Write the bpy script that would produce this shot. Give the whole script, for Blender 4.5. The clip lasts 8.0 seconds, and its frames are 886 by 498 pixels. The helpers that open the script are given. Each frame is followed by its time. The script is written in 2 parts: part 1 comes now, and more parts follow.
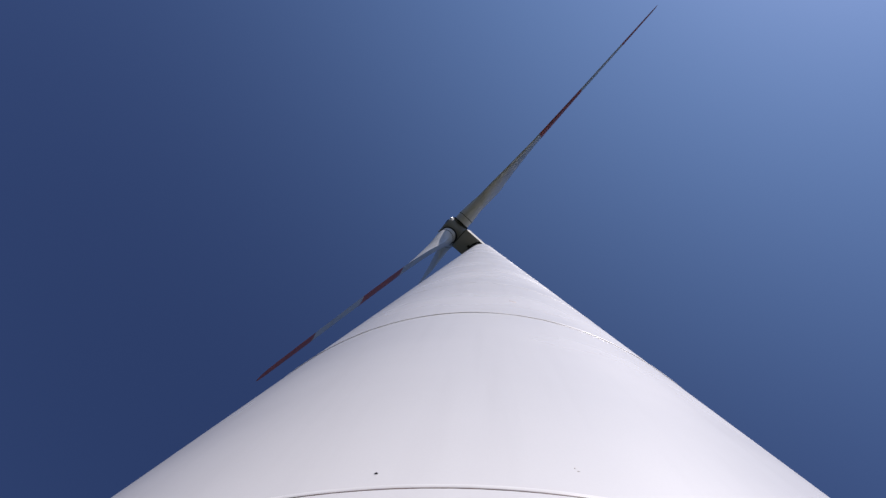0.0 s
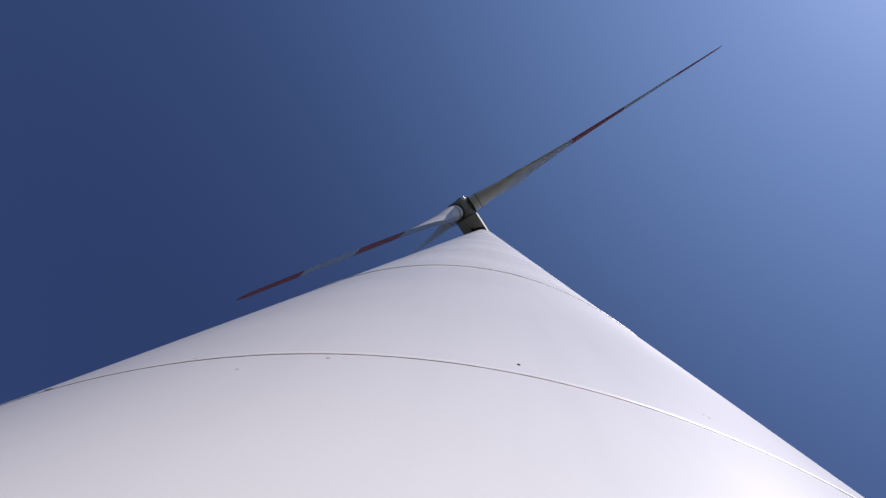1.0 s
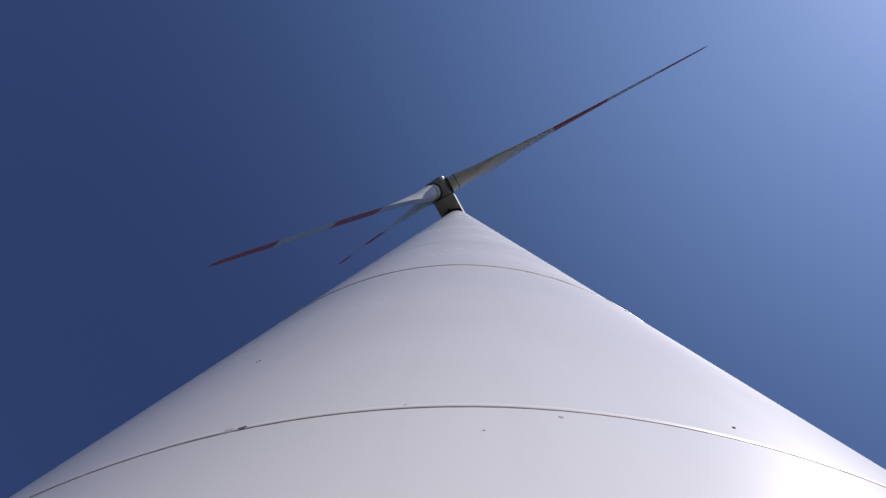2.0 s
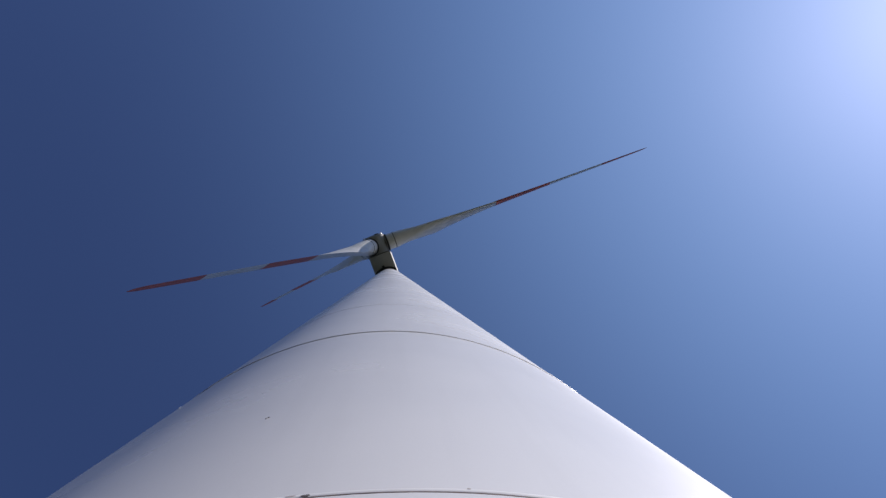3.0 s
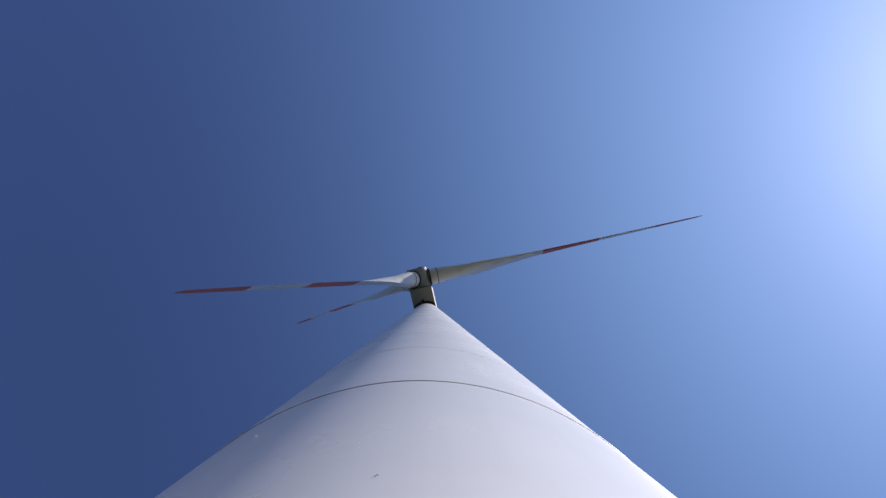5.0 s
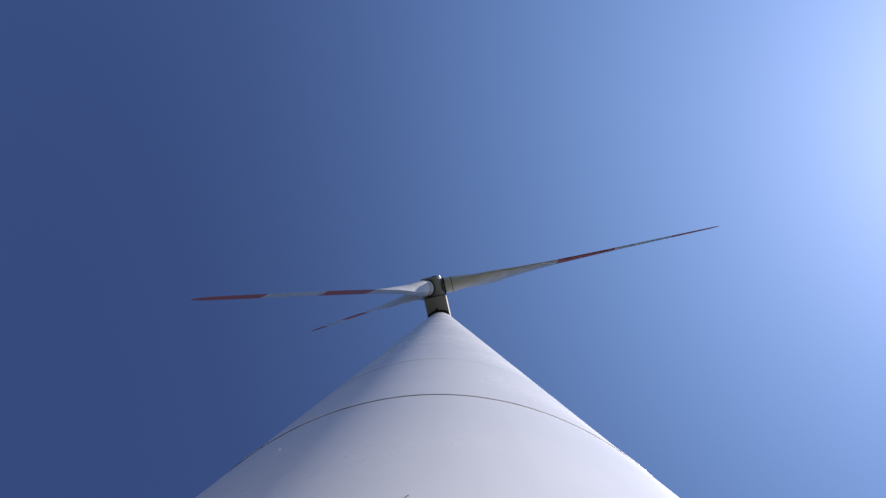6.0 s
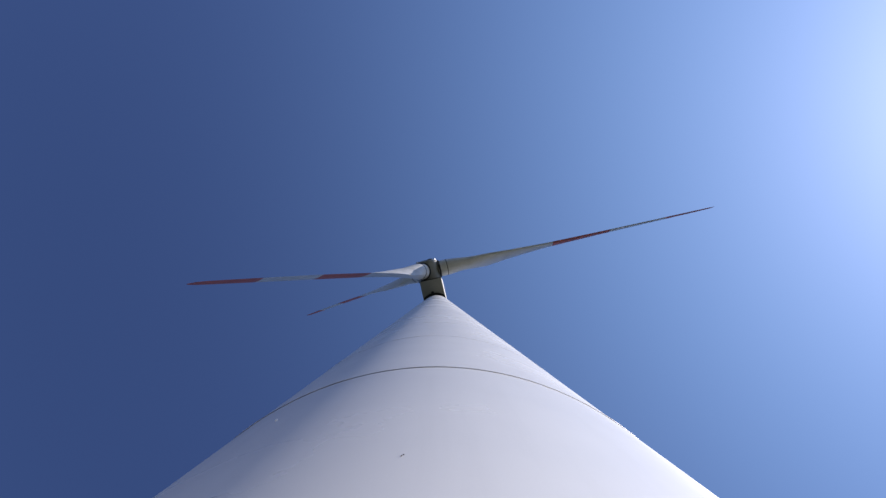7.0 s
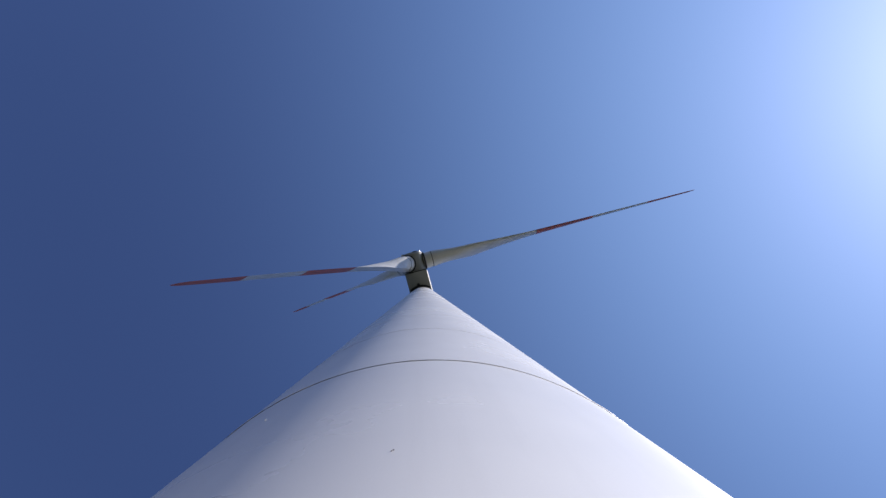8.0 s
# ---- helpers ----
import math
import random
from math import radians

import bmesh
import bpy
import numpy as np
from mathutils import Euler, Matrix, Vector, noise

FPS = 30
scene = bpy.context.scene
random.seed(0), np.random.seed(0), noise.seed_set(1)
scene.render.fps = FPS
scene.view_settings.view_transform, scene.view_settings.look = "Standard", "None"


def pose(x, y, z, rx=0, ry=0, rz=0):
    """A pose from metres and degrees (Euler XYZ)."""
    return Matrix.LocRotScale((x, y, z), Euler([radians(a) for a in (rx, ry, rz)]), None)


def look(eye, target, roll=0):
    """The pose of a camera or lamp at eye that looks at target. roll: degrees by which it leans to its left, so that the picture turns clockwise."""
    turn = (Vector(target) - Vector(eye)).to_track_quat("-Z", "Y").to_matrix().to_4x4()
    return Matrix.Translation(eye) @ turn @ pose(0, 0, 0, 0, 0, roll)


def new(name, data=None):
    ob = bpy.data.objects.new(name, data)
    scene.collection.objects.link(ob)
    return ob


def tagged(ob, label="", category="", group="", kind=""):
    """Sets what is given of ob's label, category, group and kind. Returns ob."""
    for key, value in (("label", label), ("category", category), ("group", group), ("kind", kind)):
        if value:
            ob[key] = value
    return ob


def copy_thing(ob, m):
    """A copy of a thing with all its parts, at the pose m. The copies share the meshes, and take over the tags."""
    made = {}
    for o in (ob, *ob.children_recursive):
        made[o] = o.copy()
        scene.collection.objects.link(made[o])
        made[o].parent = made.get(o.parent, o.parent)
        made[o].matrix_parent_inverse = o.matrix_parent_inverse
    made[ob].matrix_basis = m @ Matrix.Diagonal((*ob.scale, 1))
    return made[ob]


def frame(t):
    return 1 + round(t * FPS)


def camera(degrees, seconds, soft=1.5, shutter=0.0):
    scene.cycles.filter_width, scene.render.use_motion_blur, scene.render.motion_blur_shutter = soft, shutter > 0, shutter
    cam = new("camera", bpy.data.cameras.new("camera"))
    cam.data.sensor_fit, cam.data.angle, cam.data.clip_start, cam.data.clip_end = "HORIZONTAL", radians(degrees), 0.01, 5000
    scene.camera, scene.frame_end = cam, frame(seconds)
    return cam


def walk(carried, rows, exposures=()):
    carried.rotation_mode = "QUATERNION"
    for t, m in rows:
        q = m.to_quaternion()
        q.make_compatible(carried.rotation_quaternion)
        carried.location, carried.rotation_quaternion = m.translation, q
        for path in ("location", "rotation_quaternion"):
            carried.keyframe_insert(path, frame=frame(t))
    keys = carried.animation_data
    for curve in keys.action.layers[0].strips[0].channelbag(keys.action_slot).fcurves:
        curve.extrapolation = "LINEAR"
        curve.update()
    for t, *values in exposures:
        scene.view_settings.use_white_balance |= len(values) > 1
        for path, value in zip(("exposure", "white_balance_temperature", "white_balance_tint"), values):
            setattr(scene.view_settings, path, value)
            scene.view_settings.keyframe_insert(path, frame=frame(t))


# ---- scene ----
cam = camera(69.13, 8.0, soft=1.4)
# seconds, place in metres, turn in degrees
PATH = [
    (0.0, 1.1003, -2.3016, 1.5991, 177.993, -3.485, 24.771),
    (0.1, 1.0580, -2.3038, 1.5926, 178.562, -4.446, 23.553),
    (0.2, 1.0107, -2.2967, 1.5849, 178.171, -5.611, 22.932),
    (0.3, 0.9723, -2.2959, 1.5631, 177.827, -6.414, 21.768),
    (0.4, 0.9183, -2.2889, 1.5505, 177.665, -6.690, 19.915),
    (0.5, 0.8657, -2.2726, 1.5496, 177.336, -7.012, 17.690),
    (0.6, 0.8258, -2.2559, 1.5511, 177.108, -7.379, 14.557),
    (0.7, 0.7920, -2.2472, 1.5455, 177.275, -6.728, 11.753),
    (0.8, 0.7570, -2.2426, 1.5540, 177.576, -5.589, 12.311),
    (0.9, 0.7179, -2.2423, 1.5655, 177.418, -4.353, 10.777),
    (1.0, 0.6715, -2.2448, 1.5809, 176.973, -3.829, 9.137),
    (1.1, 0.6174, -2.2504, 1.5972, 175.719, -4.495, 8.838),
    (1.2, 0.5743, -2.2606, 1.6085, 173.291, -4.549, 8.215),
    (2.3, 0.0623, -2.4691, 1.6407, 175.758, -0.221, 3.017),
    (2.4, 0.0328, -2.4577, 1.6402, 176.032, -0.128, 1.972),
    (2.5, 0.0034, -2.4463, 1.6397, 177.107, 0.196, 0.912),
    (2.6, -0.0257, -2.4501, 1.6328, 178.326, 0.900, -0.343),
    (2.7, -0.0548, -2.4540, 1.6260, 179.120, 0.943, -1.577),
    (2.8, -0.0792, -2.4700, 1.6135, 179.590, 1.260, -2.047),
    (2.9, -0.1035, -2.4860, 1.6011, 179.916, 2.982, -2.533),
    (3.0, -0.1279, -2.5020, 1.5886, -179.725, 4.736, -3.012),
    (3.2, -0.2079, -2.5411, 1.5945, -178.805, 7.177, -3.582),
    (3.3, -0.2417, -2.5542, 1.5995, -179.044, 6.231, -4.219),
    (3.4, -0.2756, -2.5674, 1.6045, -178.793, 5.547, -4.849),
    (3.5, -0.3094, -2.5805, 1.6095, -178.261, 4.723, -5.483),
    (3.6, -0.3255, -2.5820, 1.6139, -177.931, 4.357, -6.587),
    (3.7, -0.3416, -2.5836, 1.6183, -177.796, 4.136, -7.686),
    (3.8, -0.3576, -2.5851, 1.6226, -177.566, 4.059, -8.778),
    (3.9, -0.3737, -2.5867, 1.6270, -177.022, 3.785, -9.880),
    (4.0, -0.3898, -2.5882, 1.6314, -176.582, 3.656, -10.973),
    (4.5, -0.4041, -2.5621, 1.6847, -175.193, 2.365, -10.157),
    (4.7, -0.4114, -2.5630, 1.6345, -176.774, 1.820, -10.249),
    (5.8, -0.4689, -2.5762, 1.6079, -176.684, 0.473, -11.373),
    (6.0, -0.4829, -2.5821, 1.6347, -176.002, 0.180, -11.000),
    (6.2, -0.4636, -2.5799, 1.5787, -175.484, -0.182, -11.240),
    (6.4, -0.4688, -2.5612, 1.6048, -175.371, 0.301, -11.485),
    (6.5, -0.4714, -2.5519, 1.6179, -175.430, 0.443, -11.616),
    (6.7, -0.4686, -2.5387, 1.6229, -176.141, 0.568, -11.172),
    (6.9, -0.4657, -2.5255, 1.6279, -177.236, 0.583, -10.736),
    (7.0, -0.4643, -2.5189, 1.6304, -177.445, 0.561, -10.519),
    (7.2, -0.4579, -2.5163, 1.6271, -177.807, 0.754, -10.066),
    (7.3, -0.4629, -2.5186, 1.6248, -177.509, 0.972, -9.682),
    (7.5, -0.4729, -2.5231, 1.6203, -177.488, 0.874, -8.935),
    (7.8, -0.4722, -2.5353, 1.6149, -177.859, 1.325, -8.573),
    (8.0, -0.4605, -2.5329, 1.6131, -178.169, 1.859, -8.493),
]
walk(cam, [(t, pose(x, y, z, rx, ry, rz)) for t, x, y, z, rx, ry, rz in PATH], exposures=[(0.0, -0.19, 6150, 18), (0.5, -0.11, 6150, 19), (1.2, -0.13, 6150, 19), (2.5, -0.17, 6150, 17), (3.0, 0.02, 6150, 16), (3.5, 0.09, 6150, 16), (4.5, 0.30, 6150, 16), (8.0, 0.41, 6150, 16)])

# ---- sky and sun ----
SUN_ELEVATION, SUN_AZIMUTH = radians(42.0), radians(-27.0)
world = bpy.data.worlds.new("clear_sky")
scene.world = world
world.use_nodes = True
world.cycles.sampling_method, world.cycles.sample_map_resolution = "MANUAL", 512
wn = world.node_tree.nodes
sky = wn.new("ShaderNodeTexSky")
sky.sky_type = "NISHITA"
sky.sun_disc = False
sky.sun_elevation = SUN_ELEVATION
sky.sun_rotation = radians(90) - SUN_AZIMUTH
sky.altitude = 0
sky.air_density, sky.dust_density, sky.ozone_density = 1.0, 0.8, 5.0
wn["Background"].inputs["Strength"].default_value = 0.056
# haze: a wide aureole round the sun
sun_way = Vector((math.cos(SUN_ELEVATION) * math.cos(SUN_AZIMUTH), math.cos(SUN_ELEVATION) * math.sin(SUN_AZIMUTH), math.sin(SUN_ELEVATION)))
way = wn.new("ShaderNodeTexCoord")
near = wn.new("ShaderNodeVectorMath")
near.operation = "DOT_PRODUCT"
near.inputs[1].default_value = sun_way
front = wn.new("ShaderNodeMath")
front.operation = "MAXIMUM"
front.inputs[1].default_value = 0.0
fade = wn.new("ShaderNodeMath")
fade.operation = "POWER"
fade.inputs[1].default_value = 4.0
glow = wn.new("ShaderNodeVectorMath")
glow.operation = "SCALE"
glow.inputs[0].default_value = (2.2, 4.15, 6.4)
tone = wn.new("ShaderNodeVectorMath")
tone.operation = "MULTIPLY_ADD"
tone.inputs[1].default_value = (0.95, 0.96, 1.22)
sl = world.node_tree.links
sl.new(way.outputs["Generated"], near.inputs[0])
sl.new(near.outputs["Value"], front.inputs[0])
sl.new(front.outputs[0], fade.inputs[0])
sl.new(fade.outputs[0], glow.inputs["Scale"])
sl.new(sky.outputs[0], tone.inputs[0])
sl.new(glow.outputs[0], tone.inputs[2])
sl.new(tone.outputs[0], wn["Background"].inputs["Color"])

lamp = bpy.data.lights.new("sun", "SUN")
lamp.energy, lamp.angle, lamp.color = 5.0, radians(0.53), (1.0, 0.93, 0.83)
sun = new("sun", lamp)
sun.matrix_world = look(sun_way * 90, (0, 0, 0))


# ---- materials ----
def surface(name, base, rough=0.5, metal=0.0, coat=0.0, grain=60.0, stain=1.2, vary=0.06, bump=0.02, streak=0.0, dirt=(0.25, 0.22, 0.18), dirt_amount=0.0, spec=0.35):
    """A paint or metal with fine grain, broad stains and, if wanted, streaks that run down."""
    m = bpy.data.materials.new(name)
    m.use_nodes = True
    n, ln = m.node_tree.nodes, m.node_tree.links
    b = n["Principled BSDF"]
    co = n.new("ShaderNodeTexCoord")
    broad = n.new("ShaderNodeTexNoise")
    broad.inputs["Scale"].default_value, broad.inputs["Detail"].default_value = stain, 6
    fine = n.new("ShaderNodeTexNoise")
    fine.inputs["Scale"].default_value, fine.inputs["Detail"].default_value = grain, 4
    for q in (broad, fine):
        ln.new(co.outputs["Object"], q.inputs["Vector"])
    ramp = n.new("ShaderNodeMapRange")
    ramp.inputs["From Min"].default_value, ramp.inputs["From Max"].default_value = 0.3, 0.7
    ramp.inputs["To Min"].default_value, ramp.inputs["To Max"].default_value = 1 - vary, 1 + vary
    ln.new(broad.outputs["Fac"], ramp.inputs["Value"])
    ramp2 = n.new("ShaderNodeMapRange")
    ramp2.inputs["From Min"].default_value, ramp2.inputs["From Max"].default_value = 0.3, 0.7
    ramp2.inputs["To Min"].default_value, ramp2.inputs["To Max"].default_value = 1 - vary * 0.4, 1 + vary * 0.4
    ln.new(fine.outputs["Fac"], ramp2.inputs["Value"])
    both = n.new("ShaderNodeMath")
    both.operation = "MULTIPLY"
    ln.new(ramp.outputs[0], both.inputs[0])
    ln.new(ramp2.outputs[0], both.inputs[1])
    tint = n.new("ShaderNodeVectorMath")
    tint.operation = "SCALE"
    tint.inputs[0].default_value = base
    ln.new(both.outputs[0], tint.inputs["Scale"])
    colour = tint.outputs[0]
    if dirt_amount:
        st = n.new("ShaderNodeMapping")
        st.inputs["Scale"].default_value = (5.0, 5.0, 0.25) if streak else (0.8, 0.8, 0.8)
        ln.new(co.outputs["Object"], st.inputs["Vector"])
        sn = n.new("ShaderNodeTexNoise")
        sn.inputs["Scale"].default_value, sn.inputs["Detail"].default_value = 1.6, 7 if streak else 3
        ln.new(st.outputs[0], sn.inputs["Vector"])
        sr = n.new("ShaderNodeMapRange")
        sr.inputs["From Min"].default_value, sr.inputs["From Max"].default_value = 0.5, 0.8
        sr.inputs["To Min"].default_value, sr.inputs["To Max"].default_value = 0.0, dirt_amount
        ln.new(sn.outputs["Fac"], sr.inputs["Value"])
        mx = n.new("ShaderNodeMix")
        mx.data_type = "RGBA"
        for s in mx.inputs:
            if s.name == "B" and s.type == "RGBA":
                s.default_value = (*dirt, 1)
            if s.name == "A" and s.type == "RGBA":
                ln.new(colour, s)
        ln.new(sr.outputs[0], mx.inputs[0])
        colour = [o for o in mx.outputs if o.type == "RGBA"][0]
    ln.new(colour, b.inputs["Base Color"])
    rr = n.new("ShaderNodeMapRange")
    rr.inputs["To Min"].default_value, rr.inputs["To Max"].default_value = max(0.02, rough - 0.08), min(1, rough + 0.08)
    ln.new(broad.outputs["Fac"], rr.inputs["Value"])
    ln.new(rr.outputs[0], b.inputs["Roughness"])
    b.inputs["Specular IOR Level"].default_value = spec
    b.inputs["Metallic"].default_value = metal
    b.inputs["Coat Weight"].default_value, b.inputs["Coat Roughness"].default_value = coat, 0.25
    if bump:
        bp = n.new("ShaderNodeBump")
        bp.inputs["Strength"].default_value, bp.inputs["Distance"].default_value = 0.3, bump
        ln.new(fine.outputs["Fac"], bp.inputs["Height"])
        ln.new(bp.outputs[0], b.inputs["Normal"])
    return m


TOWER_PAINT = surface("tower_paint", (0.85, 0.837, 0.80), 0.26, grain=140, stain=0.5, vary=0.02, bump=0.00003, streak=1, dirt=(0.58, 0.56, 0.53), dirt_amount=0.14, spec=0.5)
BEAD_PAINT = surface("bead_paint", (0.84, 0.825, 0.79), 0.42, grain=90, stain=6, vary=0.03, bump=0.0002, dirt=(0.5, 0.46, 0.43), dirt_amount=0.15, spec=0.5)
SEAL = surface("joint_sealant", (0.06, 0.05, 0.052), 0.7, grain=50, stain=5, vary=0.25, bump=0.002)
BROWN_SEAL = surface("brown_sealant", (0.23, 0.175, 0.155), 0.7, grain=50, stain=5, vary=0.35, bump=0.002)
BARE = surface("fresh_paint_flake", (0.88, 0.88, 0.87), 0.4, grain=200, stain=20, vary=0.05, bump=0.001)
CHIP = surface("chipped_paint", (0.13, 0.12, 0.12), 0.8, grain=300, stain=40, vary=0.3, bump=0.001)
SMUDGE = surface("smudged_paint", (0.54, 0.48, 0.44), 0.7, grain=200, stain=20, vary=0.2, bump=0.001)
BLADE_PAINT = surface("blade_gelcoat", (0.73, 0.73, 0.71), 0.42, grain=4, stain=0.7, vary=0.05, bump=0.0, dirt=(0.42, 0.40, 0.36), dirt_amount=0.3)
RED_PAINT = surface("red_band_paint", (0.58, 0.14, 0.095), 0.5, grain=4, stain=0.8, vary=0.10, bump=0.0, dirt=(0.42, 0.16, 0.13), dirt_amount=0.4)
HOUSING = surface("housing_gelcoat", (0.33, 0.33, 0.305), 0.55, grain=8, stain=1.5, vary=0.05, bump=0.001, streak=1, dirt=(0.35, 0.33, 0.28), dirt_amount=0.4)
DARK = surface("dark_rubber", (0.02, 0.02, 0.022), 0.7, grain=40, stain=3, vary=0.2, bump=0.002)
STEEL = surface("galvanised_steel", (0.55, 0.56, 0.58), 0.35, metal=0.9, grain=80, stain=5, vary=0.1, bump=0.001)
GRASS = surface("field_grass", (0.020, 0.025, 0.010), 0.95, grain=9, stain=0.05, vary=0.3, bump=0.05, dirt=(0.035, 0.032, 0.018), dirt_amount=0.6)


def bounce_pad(m, reach=11.0):
    """Mixes unseen pale stone into the ground round the tower's foot to bounce light."""
    n, ln = m.node_tree.nodes, m.node_tree.links
    b = n["Principled BSDF"]
    field = b.inputs["Base Color"].links[0].from_socket
    co = n.new("ShaderNodeTexCoord")
    flat = n.new("ShaderNodeVectorMath")
    flat.operation = "MULTIPLY"
    flat.inputs[1].default_value = (1, 1, 0)
    far = n.new("ShaderNodeVectorMath")
    far.operation = "LENGTH"
    rough = n.new("ShaderNodeTexNoise")
    rough.inputs["Scale"].default_value, rough.inputs["Detail"].default_value = 0.6, 5
    edge = n.new("ShaderNodeMath")
    edge.operation = "MULTIPLY_ADD"
    edge.inputs[1].default_value = 4.0
    step = n.new("ShaderNodeMapRange")
    step.inputs["From Min"].default_value, step.inputs["From Max"].default_value = reach + 1, reach + 3
    stones = n.new("ShaderNodeTexVoronoi")
    stones.inputs["Scale"].default_value = 22
    shade = n.new("ShaderNodeMapRange")
    shade.inputs["From Max"].default_value = 0.7
    shade.inputs["To Min"].default_value, shade.inputs["To Max"].default_value = 0.8, 1.15
    pale = n.new("ShaderNodeVectorMath")
    pale.operation = "SCALE"
    pale.inputs[0].default_value = (0.225, 0.205, 0.185)
    mix = n.new("ShaderNodeMix")
    mix.data_type = "RGBA"
    a_in, b_in = [q for q in mix.inputs if q.type == "RGBA"]
    ln.new(co.outputs["Object"], flat.inputs[0])
    ln.new(flat.outputs[0], far.inputs[0])
    ln.new(co.outputs["Object"], rough.inputs["Vector"])
    ln.new(co.outputs["Object"], stones.inputs["Vector"])
    ln.new(rough.outputs["Fac"], edge.inputs[0])
    ln.new(far.outputs["Value"], edge.inputs[2])
    ln.new(edge.outputs[0], step.inputs["Value"])
    ln.new(stones.outputs["Distance"], shade.inputs["Value"])
    ln.new(shade.outputs[0], pale.inputs["Scale"])
    ln.new(step.outputs[0], mix.inputs[0])
    ln.new(pale.outputs[0], a_in)
    ln.new(field, b_in)
    ln.new([q for q in mix.outputs if q.type == "RGBA"][0], b.inputs["Base Color"])


# pale patch out of view, added to brighten the lower tower
bounce_pad(GRASS)


# ---- building helpers ----
def crease(bm, degrees=32):
    """Smooth shading with sharp edges where faces meet at more than so many degrees."""
    bm.normal_update()
    for f in bm.faces:
        f.smooth = True
    for e in bm.edges:
        e.smooth = len(e.link_faces) == 2 and e.calc_face_angle(0) < radians(degrees)


def part(name, bm, material, parent=None, label="", degrees=32):
    crease(bm, degrees)
    me = bpy.data.meshes.new(name)
    bm.to_mesh(me)
    bm.free()
    me.materials.append(material)
    ob = new(name, me)
    ob.parent = parent
    return tagged(ob, label)


def loft(rings, close=True, cap=True):
    """A skin over rings of points; each ring has the same count."""
    bm = bmesh.new()
    vs = [[bm.verts.new(p) for p in ring] for ring in rings]
    for a, b in zip(vs, vs[1:]):
        for i in range(len(a) if close else len(a) - 1):
            j = (i + 1) % len(a)
            bm.faces.new((a[i], a[j], b[j], b[i]))
    if cap:
        bm.faces.new(list(reversed(vs[0])))
        bm.faces.new(vs[-1])
    bmesh.ops.recalc_face_normals(bm, faces=bm.faces)
    return bm


def turned(profile, n=48, axis="Z", cap=True):
    """A body turned from (radius, height) pairs round an axis."""
    rings = []
    for r, h in profile:
        ring = []
        for i in range(n):
            a = 2 * math.pi * i / n
            c, s = r * math.cos(a), r * math.sin(a)
            ring.append((c, s, h) if axis == "Z" else (h, c, s))
        rings.append(ring)
    return loft(rings, cap=cap)


def box(sx, sy, sz, at=(0, 0, 0), bevel=0.0, segments=2):
    bm = bmesh.new()
    bmesh.ops.create_cube(bm, size=1)
    for v in bm.verts:
        v.co = Vector((v.co.x * sx + at[0], v.co.y * sy + at[1], v.co.z * sz + at[2]))
    if bevel:
        bmesh.ops.bevel(bm, geom=list(bm.edges), offset=bevel, segments=segments, profile=0.5, affect="EDGES")
    return bm


# ---- ground ----
def build_ground():
    bm = bmesh.new()
    n, rings = 96, (0.0, 4, 9, 20, 45, 100, 220, 500, 1100, 2400, 4500)
    rows = []
    for r in rings[1:]:
        row = []
        for i in range(n):
            a = 2 * math.pi * i / n
            x, y = r * math.cos(a), r * math.sin(a)
            rise = 0.0 if r < 9 else min(r, 400) * 0.01 * noise.noise(Vector((x * 0.004, y * 0.004, 3.1)))
            row.append(bm.verts.new((x, y, rise)))
        rows.append(row)
    middle = bm.verts.new((0, 0, 0))
    for i in range(n):
        bm.faces.new((middle, rows[0][i], rows[0][(i + 1) % n]))
    for a, b in zip(rows, rows[1:]):
        for i in range(n):
            j = (i + 1) % n
            bm.faces.new((a[i], b[i], b[j], a[j]))
    bmesh.ops.recalc_face_normals(bm, faces=bm.faces)
    ob = part("ground", bm, GRASS)
    return tagged(ob, "grass field with unseen pale gravel round the tower foot, added to bounce light", "ground", kind="structure")


build_ground()

# ---- wind turbine ----
TOP = 52.45            # height of the tower
BASE_RADIUS, TAPER = 2.1, 0.01744
YAW, TILT = -113.66, 4.15
OVERHANG, HUB_RISE = 3.175, 1.7
BLADE_LENGTH = 25.35   # from the rotor's axis to the tip
ROTOR_ANGLE = 25.0     # of the first blade from straight down
SEAMS = [2.8115, 5.695, 8.434] + [8.434 + 2.75 * k for k in range(1, 16)]


def tower_radius(z):
    return BASE_RADIUS - TAPER * z


turbine = new("wind_turbine")
tagged(turbine, "tall white tubular steel wind turbine with red-banded blades standing on grass", "wind turbine")


def weld_bead(z, tall, proud, seed, n=360):
    """A rounded bead round the tower whose height wavers a little along the seam."""
    rings = []
    for i in range(9):
        f = math.pi * i / 8
        h = z + tall * (1 - math.cos(f)) / 2
        ring = []
        for j in range(n):
            a = 2 * math.pi * j / n
            waver = 1 + 0.35 * noise.noise(Vector((9 * math.cos(a), 9 * math.sin(a), 5.0 * seed))) + 0.2 * noise.noise(Vector((30 * math.cos(a), 30 * math.sin(a), 5.0 * seed)))
            r = tower_radius(h) - 0.0012 + (proud * waver + 0.0012) * math.sin(f) ** 0.8
            sag = 0.0016 * noise.noise(Vector((14 * math.cos(a), 14 * math.sin(a), 7.0 + seed)))
            ring.append((r * math.cos(a), r * math.sin(a), h + sag))
        rings.append(ring)
    return loft(rings, cap=False)


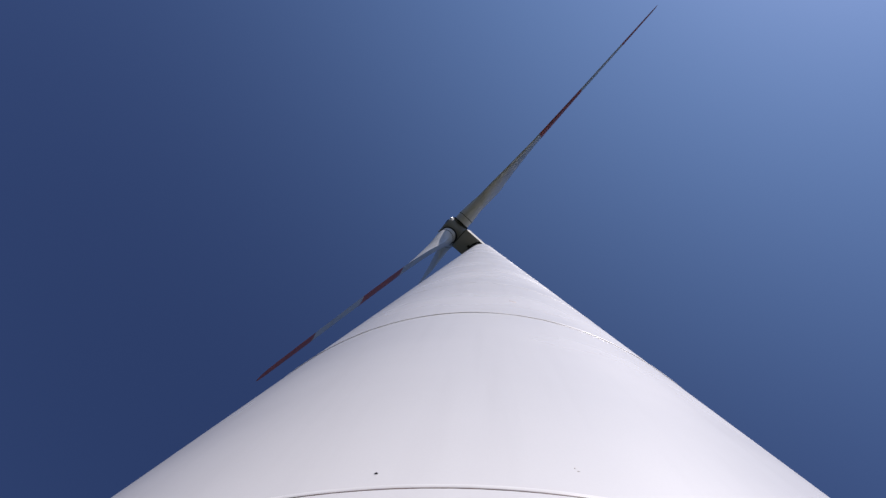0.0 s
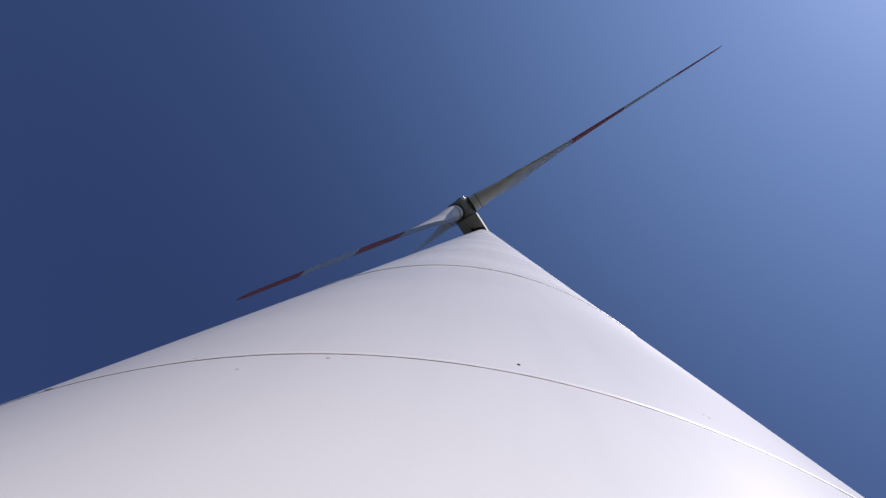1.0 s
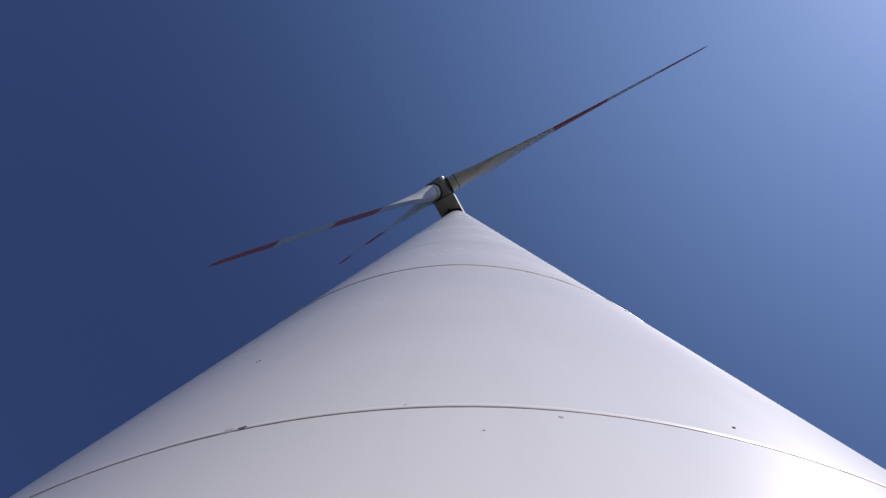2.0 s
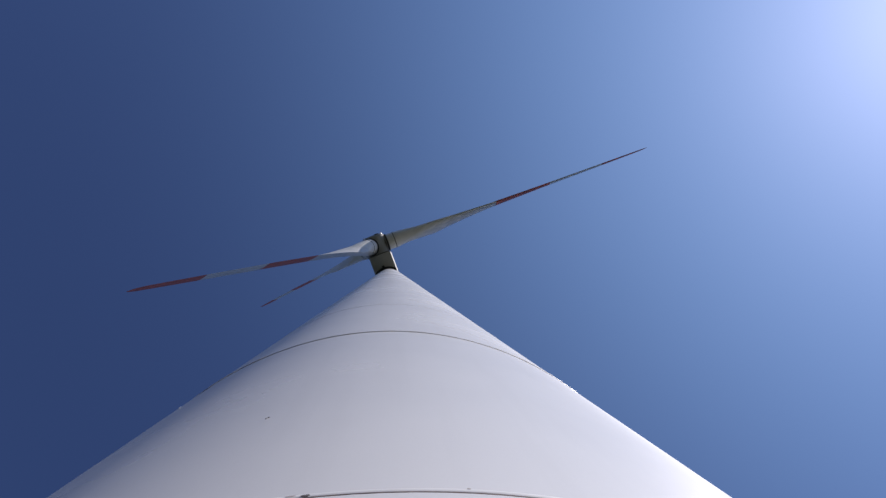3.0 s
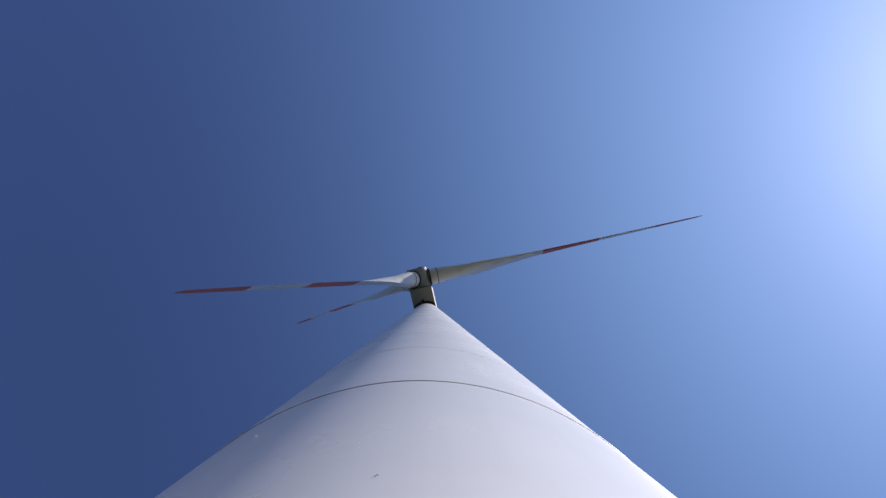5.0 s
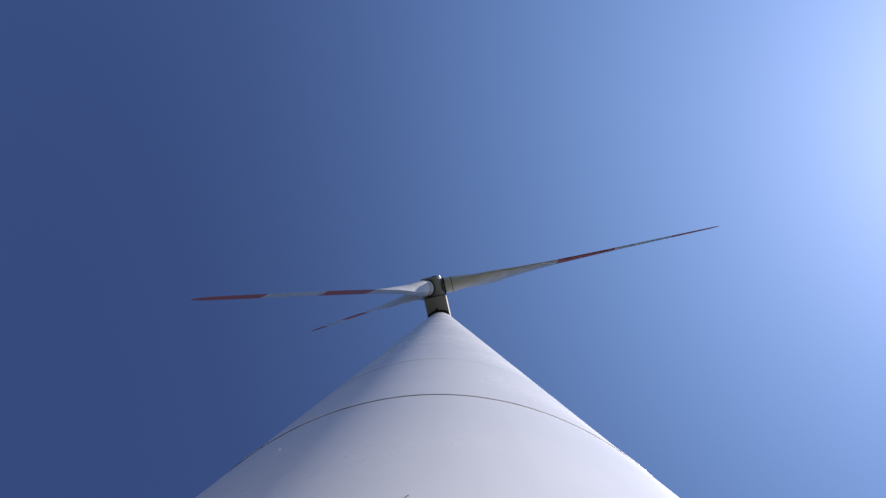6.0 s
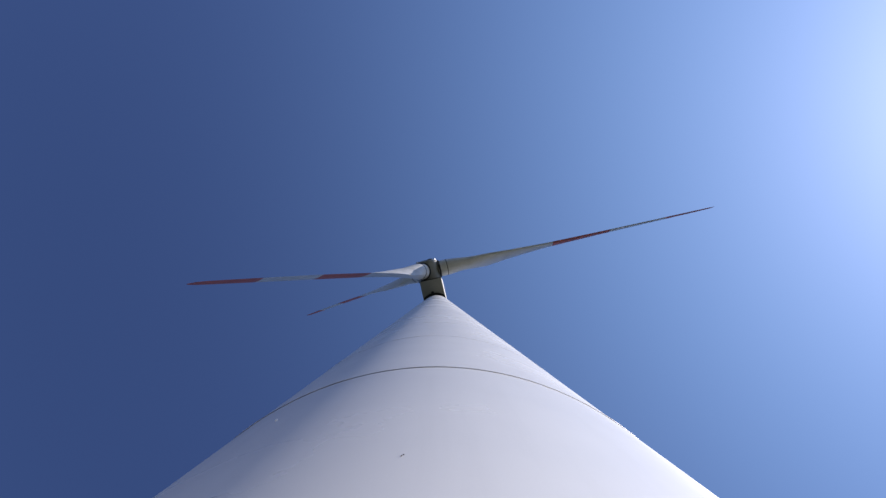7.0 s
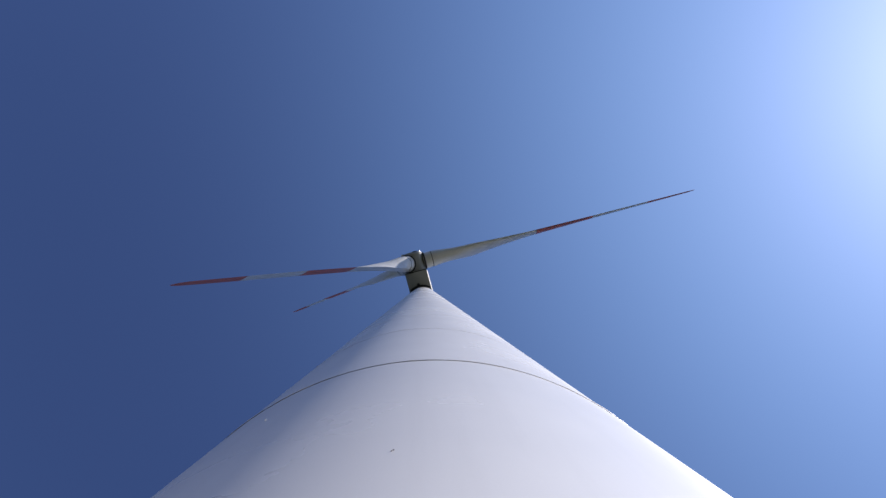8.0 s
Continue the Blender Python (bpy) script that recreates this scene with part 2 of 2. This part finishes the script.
def shaded_sealant(z, proud, seed, n=360):
    """A thin dark ledge under a bead; its width paints in the seam's shade."""
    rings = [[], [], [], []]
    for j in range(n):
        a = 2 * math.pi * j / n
        # shade built into the width: wide away from the sun, narrow towards it
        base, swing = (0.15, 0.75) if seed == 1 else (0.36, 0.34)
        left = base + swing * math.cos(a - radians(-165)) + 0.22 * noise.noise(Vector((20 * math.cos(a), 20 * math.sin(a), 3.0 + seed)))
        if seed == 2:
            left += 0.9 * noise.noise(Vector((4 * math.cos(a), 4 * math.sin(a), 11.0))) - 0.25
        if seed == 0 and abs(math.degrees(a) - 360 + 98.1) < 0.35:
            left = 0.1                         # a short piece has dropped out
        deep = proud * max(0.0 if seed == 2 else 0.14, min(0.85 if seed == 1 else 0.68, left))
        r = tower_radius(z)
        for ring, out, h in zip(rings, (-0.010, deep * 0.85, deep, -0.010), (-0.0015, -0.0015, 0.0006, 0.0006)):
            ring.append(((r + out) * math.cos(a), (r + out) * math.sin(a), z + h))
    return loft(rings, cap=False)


def build_tower():
    core = turned([(tower_radius(-0.3) - 0.012, -0.3), (tower_radius(TOP - 0.05) - 0.012, TOP - 0.05)], 160)
    tower = part("tower", core, SEAL, turbine, "white painted steel tower of welded conical rings")
    edges = [-0.3] + SEAMS + [TOP]
    gap = 0.002
    for z0, z1 in zip(edges, edges[1:]):
        lo, hi = z0 + gap / 2, z1 - gap / 2
        # the weld draws the upper shells in a little at their ends
        a, b = (0.0003 if z0 > 6 else 0.0), (0.0003 if z1 > 6 else 0.0)
        prof = [(tower_radius(lo) - 0.012, lo), (tower_radius(lo) - 0.001 - a, lo), (tower_radius(lo) - a, lo + 0.002), (tower_radius(lo + 0.2), lo + 0.2)]
        prof += [(tower_radius(lo + (hi - lo) * f), lo + (hi - lo) * f) for f in (0.25, 0.5, 0.75)]
        prof += [(tower_radius(hi - 0.2), hi - 0.2), (tower_radius(hi) - b, hi - 0.002), (tower_radius(hi) - 0.001 - b, hi), (tower_radius(hi) - 0.012, hi)]
        part("shell_ring", turned(prof, 224, cap=False), TOWER_PAINT, tower, degrees=12)
    # every joint: a raised, slightly uneven bead of weld over a thin dark seal line
    for k, z in enumerate(SEAMS):
        tall, proud = ((0.020, 0.0016), (0.020, 0.0046), (0.018, 0.0012))[k] if k < 3 else (0.024, 0.0012)
        part("weld_bead", weld_bead(z, tall, proud, k), BEAD_PAINT, tower, "painted raised weld bead", degrees=60)
        # the dark ledge stands in for the shaded underside of the bead
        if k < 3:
            part("shaded_seal", shaded_sealant(z, proud, k), SEAL if k == 1 else BROWN_SEAL, tower, "thin dark seal line, widened on one side as painted shade", degrees=40)
    return tower


tower = build_tower()


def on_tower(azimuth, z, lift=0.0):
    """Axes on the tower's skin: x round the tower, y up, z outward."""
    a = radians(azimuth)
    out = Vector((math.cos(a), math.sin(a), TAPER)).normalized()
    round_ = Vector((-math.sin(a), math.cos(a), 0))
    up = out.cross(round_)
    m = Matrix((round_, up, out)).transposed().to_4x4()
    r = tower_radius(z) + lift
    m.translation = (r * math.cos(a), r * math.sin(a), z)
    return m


def flake(width, height, thick, seed, points=11, slant=0.0):
    """A small ragged patch with thickness."""
    rnd = random.Random(seed)
    lo, hi = [], []
    for i in range(points):
        a = 2 * math.pi * i / points
        k = 0.65 + 0.5 * rnd.random()
        x, y = width / 2 * k * math.cos(a), height / 2 * k * math.sin(a)
        x += slant * y
        lo.append((x, y, -0.002))
        hi.append((x * 0.85, y * 0.85, thick))
    return loft([lo, hi])


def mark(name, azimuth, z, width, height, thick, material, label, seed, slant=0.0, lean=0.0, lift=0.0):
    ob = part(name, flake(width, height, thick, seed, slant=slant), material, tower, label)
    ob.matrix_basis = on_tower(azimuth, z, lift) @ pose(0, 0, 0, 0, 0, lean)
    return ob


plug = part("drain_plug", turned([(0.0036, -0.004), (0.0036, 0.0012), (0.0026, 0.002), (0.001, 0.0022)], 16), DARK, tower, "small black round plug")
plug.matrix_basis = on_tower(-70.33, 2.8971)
mark("paint_chip", -84.63, 2.6863, 0.007, 0.006, 0.0006, SMUDGE, "small grey scuff", 3)
mark("paint_chip", -80.63, 2.7736, 0.011, 0.010, 0.0006, SMUDGE, "faint grey scuff", 5)
mark("paint_chip", -58.70, 2.9694, 0.004, 0.006, 0.0006, SMUDGE, "faint brown scuff", 6)
mark("paint_chip", -58.53, 2.9523, 0.008, 0.002, 0.0006, SMUDGE, "faint brown scratch", 16)
mark("paint_chip", -103.33, 3.5547, 0.004, 0.010, 0.003, CHIP, "dark hook-shaped scratch", 7, slant=0.3)
mark("paint_chip", -103.18, 3.5658, 0.006, 0.005, 0.0025, CHIP, "dark hook-shaped scratch", 8)
mark("paint_flake", -123.63, 4.8650, 0.014, 0.03, 0.006, BARE, "small white lifted paint flake", 9)
mark("paint_smudge", -57.03, 6.5918, 0.04, 0.10, 0.0008, SMUDGE, "brown smudge", 10)
mark("paint_smudge", -57.73, 6.6320, 0.03, 0.07, 0.0008, SMUDGE, "brown smudge", 15)
mark("paint_chip", -97.33, 2.8185, 0.024, 0.012, 0.0012, CHIP, "chipped dark spot on the weld bead", 11, lift=0.0010)
mark("paint_chip", -98.13, 2.8235, 0.028, 0.006, 0.001, SMUDGE, "chipped spot on the weld bead", 12, lift=0.0012)
mark("paint_chip", -88.63, 2.8300, 0.010, 0.005, 0.0012, SMUDGE, "chipped spot on the weld bead", 13, lift=0.0008)

# nacelle: its own x runs along the rotor's axis, upwind
HEAD = pose(0, 0, TOP + HUB_RISE, 0, 0, YAW) @ pose(0, 0, 0, 0, -TILT, 0)


def build_nacelle():
    length, wide, tall = 8.4, 1.78, 2.75
    x0 = 2.35
    # cross sections along the housing, rounded and drawn in at the rear
    rings = []
    for x, k, low in ((x0, 0.985, 0.0), (x0 - 0.05, 1.0, 0.0), (0.0, 1.0, 0.0), (-3.2, 1.0, 0.0), (-5.4, 0.96, 0.25), (-5.9, 0.9, 0.4)):
        hy, z0, z1, r = wide / 2 * k, -1.33 + low, -1.33 + tall * k, 0.10
        ring = []
        top = hy + 0.06 * k                    # the side walls lean outward
        for cy, cz, a0 in ((hy - r, z0 + r, -90), (top - r, z1 - 3 * r, 0), (-top + r, z1 - 3 * r, 90), (-hy + r, z0 + r, 180)):
            rz = 3 * r if a0 in (0, 90) else r
            for i in range(6):
                a = radians(a0 + 18 * i)
                ring.append((x, 0.06 + cy + r * math.cos(a), cz + rz * math.sin(a)))
        rings.append(ring)
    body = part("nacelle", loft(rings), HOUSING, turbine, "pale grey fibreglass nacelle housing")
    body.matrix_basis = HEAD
    # yaw ring between tower and housing, and the dark opening round it
    yaw = turned([(1.02, -1.75), (1.10, -1.72), (1.12, -1.50), (1.10, -1.40), (1.10, -1.30)], 72)
    ring = part("yaw_ring", yaw, DARK, turbine, "dark yaw bearing ring under the nacelle")
    ring.matrix_basis = pose(0, 0, TOP + HUB_RISE, 0, 0, YAW)
    rim = []
    for i in range(96):
        a = 2 * math.pi * i / 96
        rim.append((-0.06 + 1.34 * math.cos(a), max(-wide / 2 + 0.10, min(wide / 2 + 0.02, 1.34 * math.sin(a)))))
    part("yaw_opening", loft([[(x, y, -1.345) for x, y in rim], [(x, y, -1.325) for x, y in rim]]), DARK, body, "dark curved opening round the tower top")
    # small sensor bracket ahead of the ring
    part("cable_bracket", box(0.16, 0.2, 0.10, (1.34, 0.0, -1.38), 0.02), DARK, body)
    part("front_seal", box(0.05, wide * 0.97, 0.10, (x0 + 0.03, 0.06, -1.26), 0.015), DARK, body, "dark rubber seal")
    # small mast with wind sensor at the rear roof
    mast = turned([(0.03, 1.3), (0.03, 2.0), (0.06, 2.0), (0.06, 2.15), (0.02, 2.2)], 12)
    m = part("wind_sensor", mast, STEEL, body)
    m.matrix_basis = pose(-4.6, 0.3, 0)
    return body


build_nacelle()

# rotor: x points upwind
HUB = HEAD @ pose(OVERHANG, 0, 0)


def build_hub():
    prof = [(0.80, -0.76), (0.93, -0.72), (0.96, -0.6), (0.96, 0.62), (0.93, 0.72), (0.86, 0.80), (0.60, 0.88), (0.30, 0.92), (0.05, 0.93)]
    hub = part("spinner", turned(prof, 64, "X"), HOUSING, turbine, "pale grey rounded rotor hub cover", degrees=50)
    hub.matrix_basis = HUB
    part("hub_gap", turned([(0.78, -0.80), (0.92, -0.79), (0.92, -0.73), (0.78, -0.71)], 64, "X"), DARK, hub, "dark gap ring")
    for k in range(3):
        a = radians(60 + 120 * k)
        part("nose_hatch", box(0.06, 0.34, 0.26, (0.88, 0, -0.62), 0.02), DARK, hub, "dark hatch").matrix_basis = Matrix.Rotation(radians(-ROTOR_ANGLE) + a, 4, "X")
        lug = part("lifting_lug", box(0.22, 0.10, 0.12, (0.80, 0, 0), 0.03), STEEL, hub)
        lug.matrix_basis = Matrix.Rotation(radians(-ROTOR_ANGLE) + a + 0.5, 4, "X") @ pose(0, 0, -0.84)
    return hub


build_hub()


def section(r, chord, thick, twist, n=96):
    """One closed blade section. The nose points to -y, x is upwind."""
    pts = []
    round_ = min(1.0, max(0.0, (thick / chord - 0.48) / 0.48))
    for i in range(n):
        a = 2 * math.pi * i / n
        c = 0.5 * (1 + math.cos(a))            # 1 at the trailing edge, 0 at the nose
        side = 1 if math.sin(a) >= 0 else -1
        foil = 5 * (0.2969 * math.sqrt(c) - 0.126 * c - 0.3516 * c ** 2 + 0.2843 * c ** 3 - 0.1036 * c ** 4) * thick
        camber = 0.035 * chord * math.sin(math.pi * c) * (1 - round_)
        fy, fx = (0.32 - c) * chord, side * foil - camber
        oy, ox = -0.5 * chord * math.cos(a), 0.5 * thick * math.sin(a)
        y, x = fy * (1 - round_) + oy * round_, fx * (1 - round_) + ox * round_
        ct, st = math.cos(radians(twist)), math.sin(radians(twist))
        pts.append((x * ct + y * st, x * st - y * ct, -r))
    return pts


def blade_shape(f):
    """Chord, thickness and twist at a share f of the length."""
    keys = [(0.035, 1.30, 1.30, 24), (0.07, 1.30, 1.28, 24), (0.11, 1.45, 1.02, 24), (0.16, 1.88, 0.68, 23), (0.205, 2.14, 0.50, 21), (0.27, 2.05, 0.38, 14.5),
            (0.40, 1.64, 0.24, 6.5), (0.60, 1.25, 0.165, 2.0), (0.80, 0.98, 0.125, 0.6), (0.93, 0.80, 0.09, 0.2), (0.975, 0.70, 0.07, 0.0), (0.993, 0.48, 0.04, 0), (1.0, 0.14, 0.015, 0)]
    for a, b in zip(keys, keys[1:]):
        if f <= b[0]:
            s = max(0.0, (f - a[0]) / (b[0] - a[0]))
            return [a[i] + (b[i] - a[i]) * s for i in (1, 2, 3)]
    return keys[-1][1:]


BANDS = (0.035, 0.42, 0.62, 0.82, 1.0)


def blade_piece(f0, f1, cap=True):
    count = max(6, int((f1 - f0) * 300))
    fs = [f0 + (f1 - f0) * i / count for i in range(count + 1)]
    if f1 == 1.0:
        fs = fs[:-1] + [0.985, 0.993, 0.998, 1.0]
        fs = sorted(set(fs))
    rings = []
    for f in fs:
        chord, thick, twist = blade_shape(f)
        rings.append(section(f * BLADE_LENGTH, chord, thick, twist))
    return loft(rings, cap=cap)


def build_blade():
    blade = part("blade", blade_piece(BANDS[0], BANDS[1]), BLADE_PAINT, turbine, "long tapered white blade with two red bands", degrees=40)
    part("red_band", blade_piece(BANDS[1], BANDS[2]), RED_PAINT, blade, "red painted band", degrees=40)
    part("white_band", blade_piece(BANDS[2], BANDS[3]), BLADE_PAINT, blade, "white painted band", degrees=40)
    part("red_tip", blade_piece(BANDS[3], BANDS[4]), RED_PAINT, blade, "red painted blade tip", degrees=40)
    part("root_collar", turned([(0.64, -1.02), (0.72, -1.02), (0.72, -0.90), (0.64, -0.90)], 40), DARK, blade, "dark seal ring at the blade root")
    part("root_ring", turned([(0.63, -1.62), (0.662, -1.62), (0.662, -1.57), (0.63, -1.57)], 40), DARK, blade, "thin dark ring round the blade root")
    return blade


blade = build_blade()
# seen from upwind the rotor turns clockwise; straight down is angle 0
blade.matrix_basis = HUB @ Matrix.Rotation(radians(-ROTOR_ANGLE), 4, "X")
for k in (1, 2):
    copy_thing(blade, HUB @ Matrix.Rotation(radians(-ROTOR_ANGLE - 120 * k), 4, "X"))
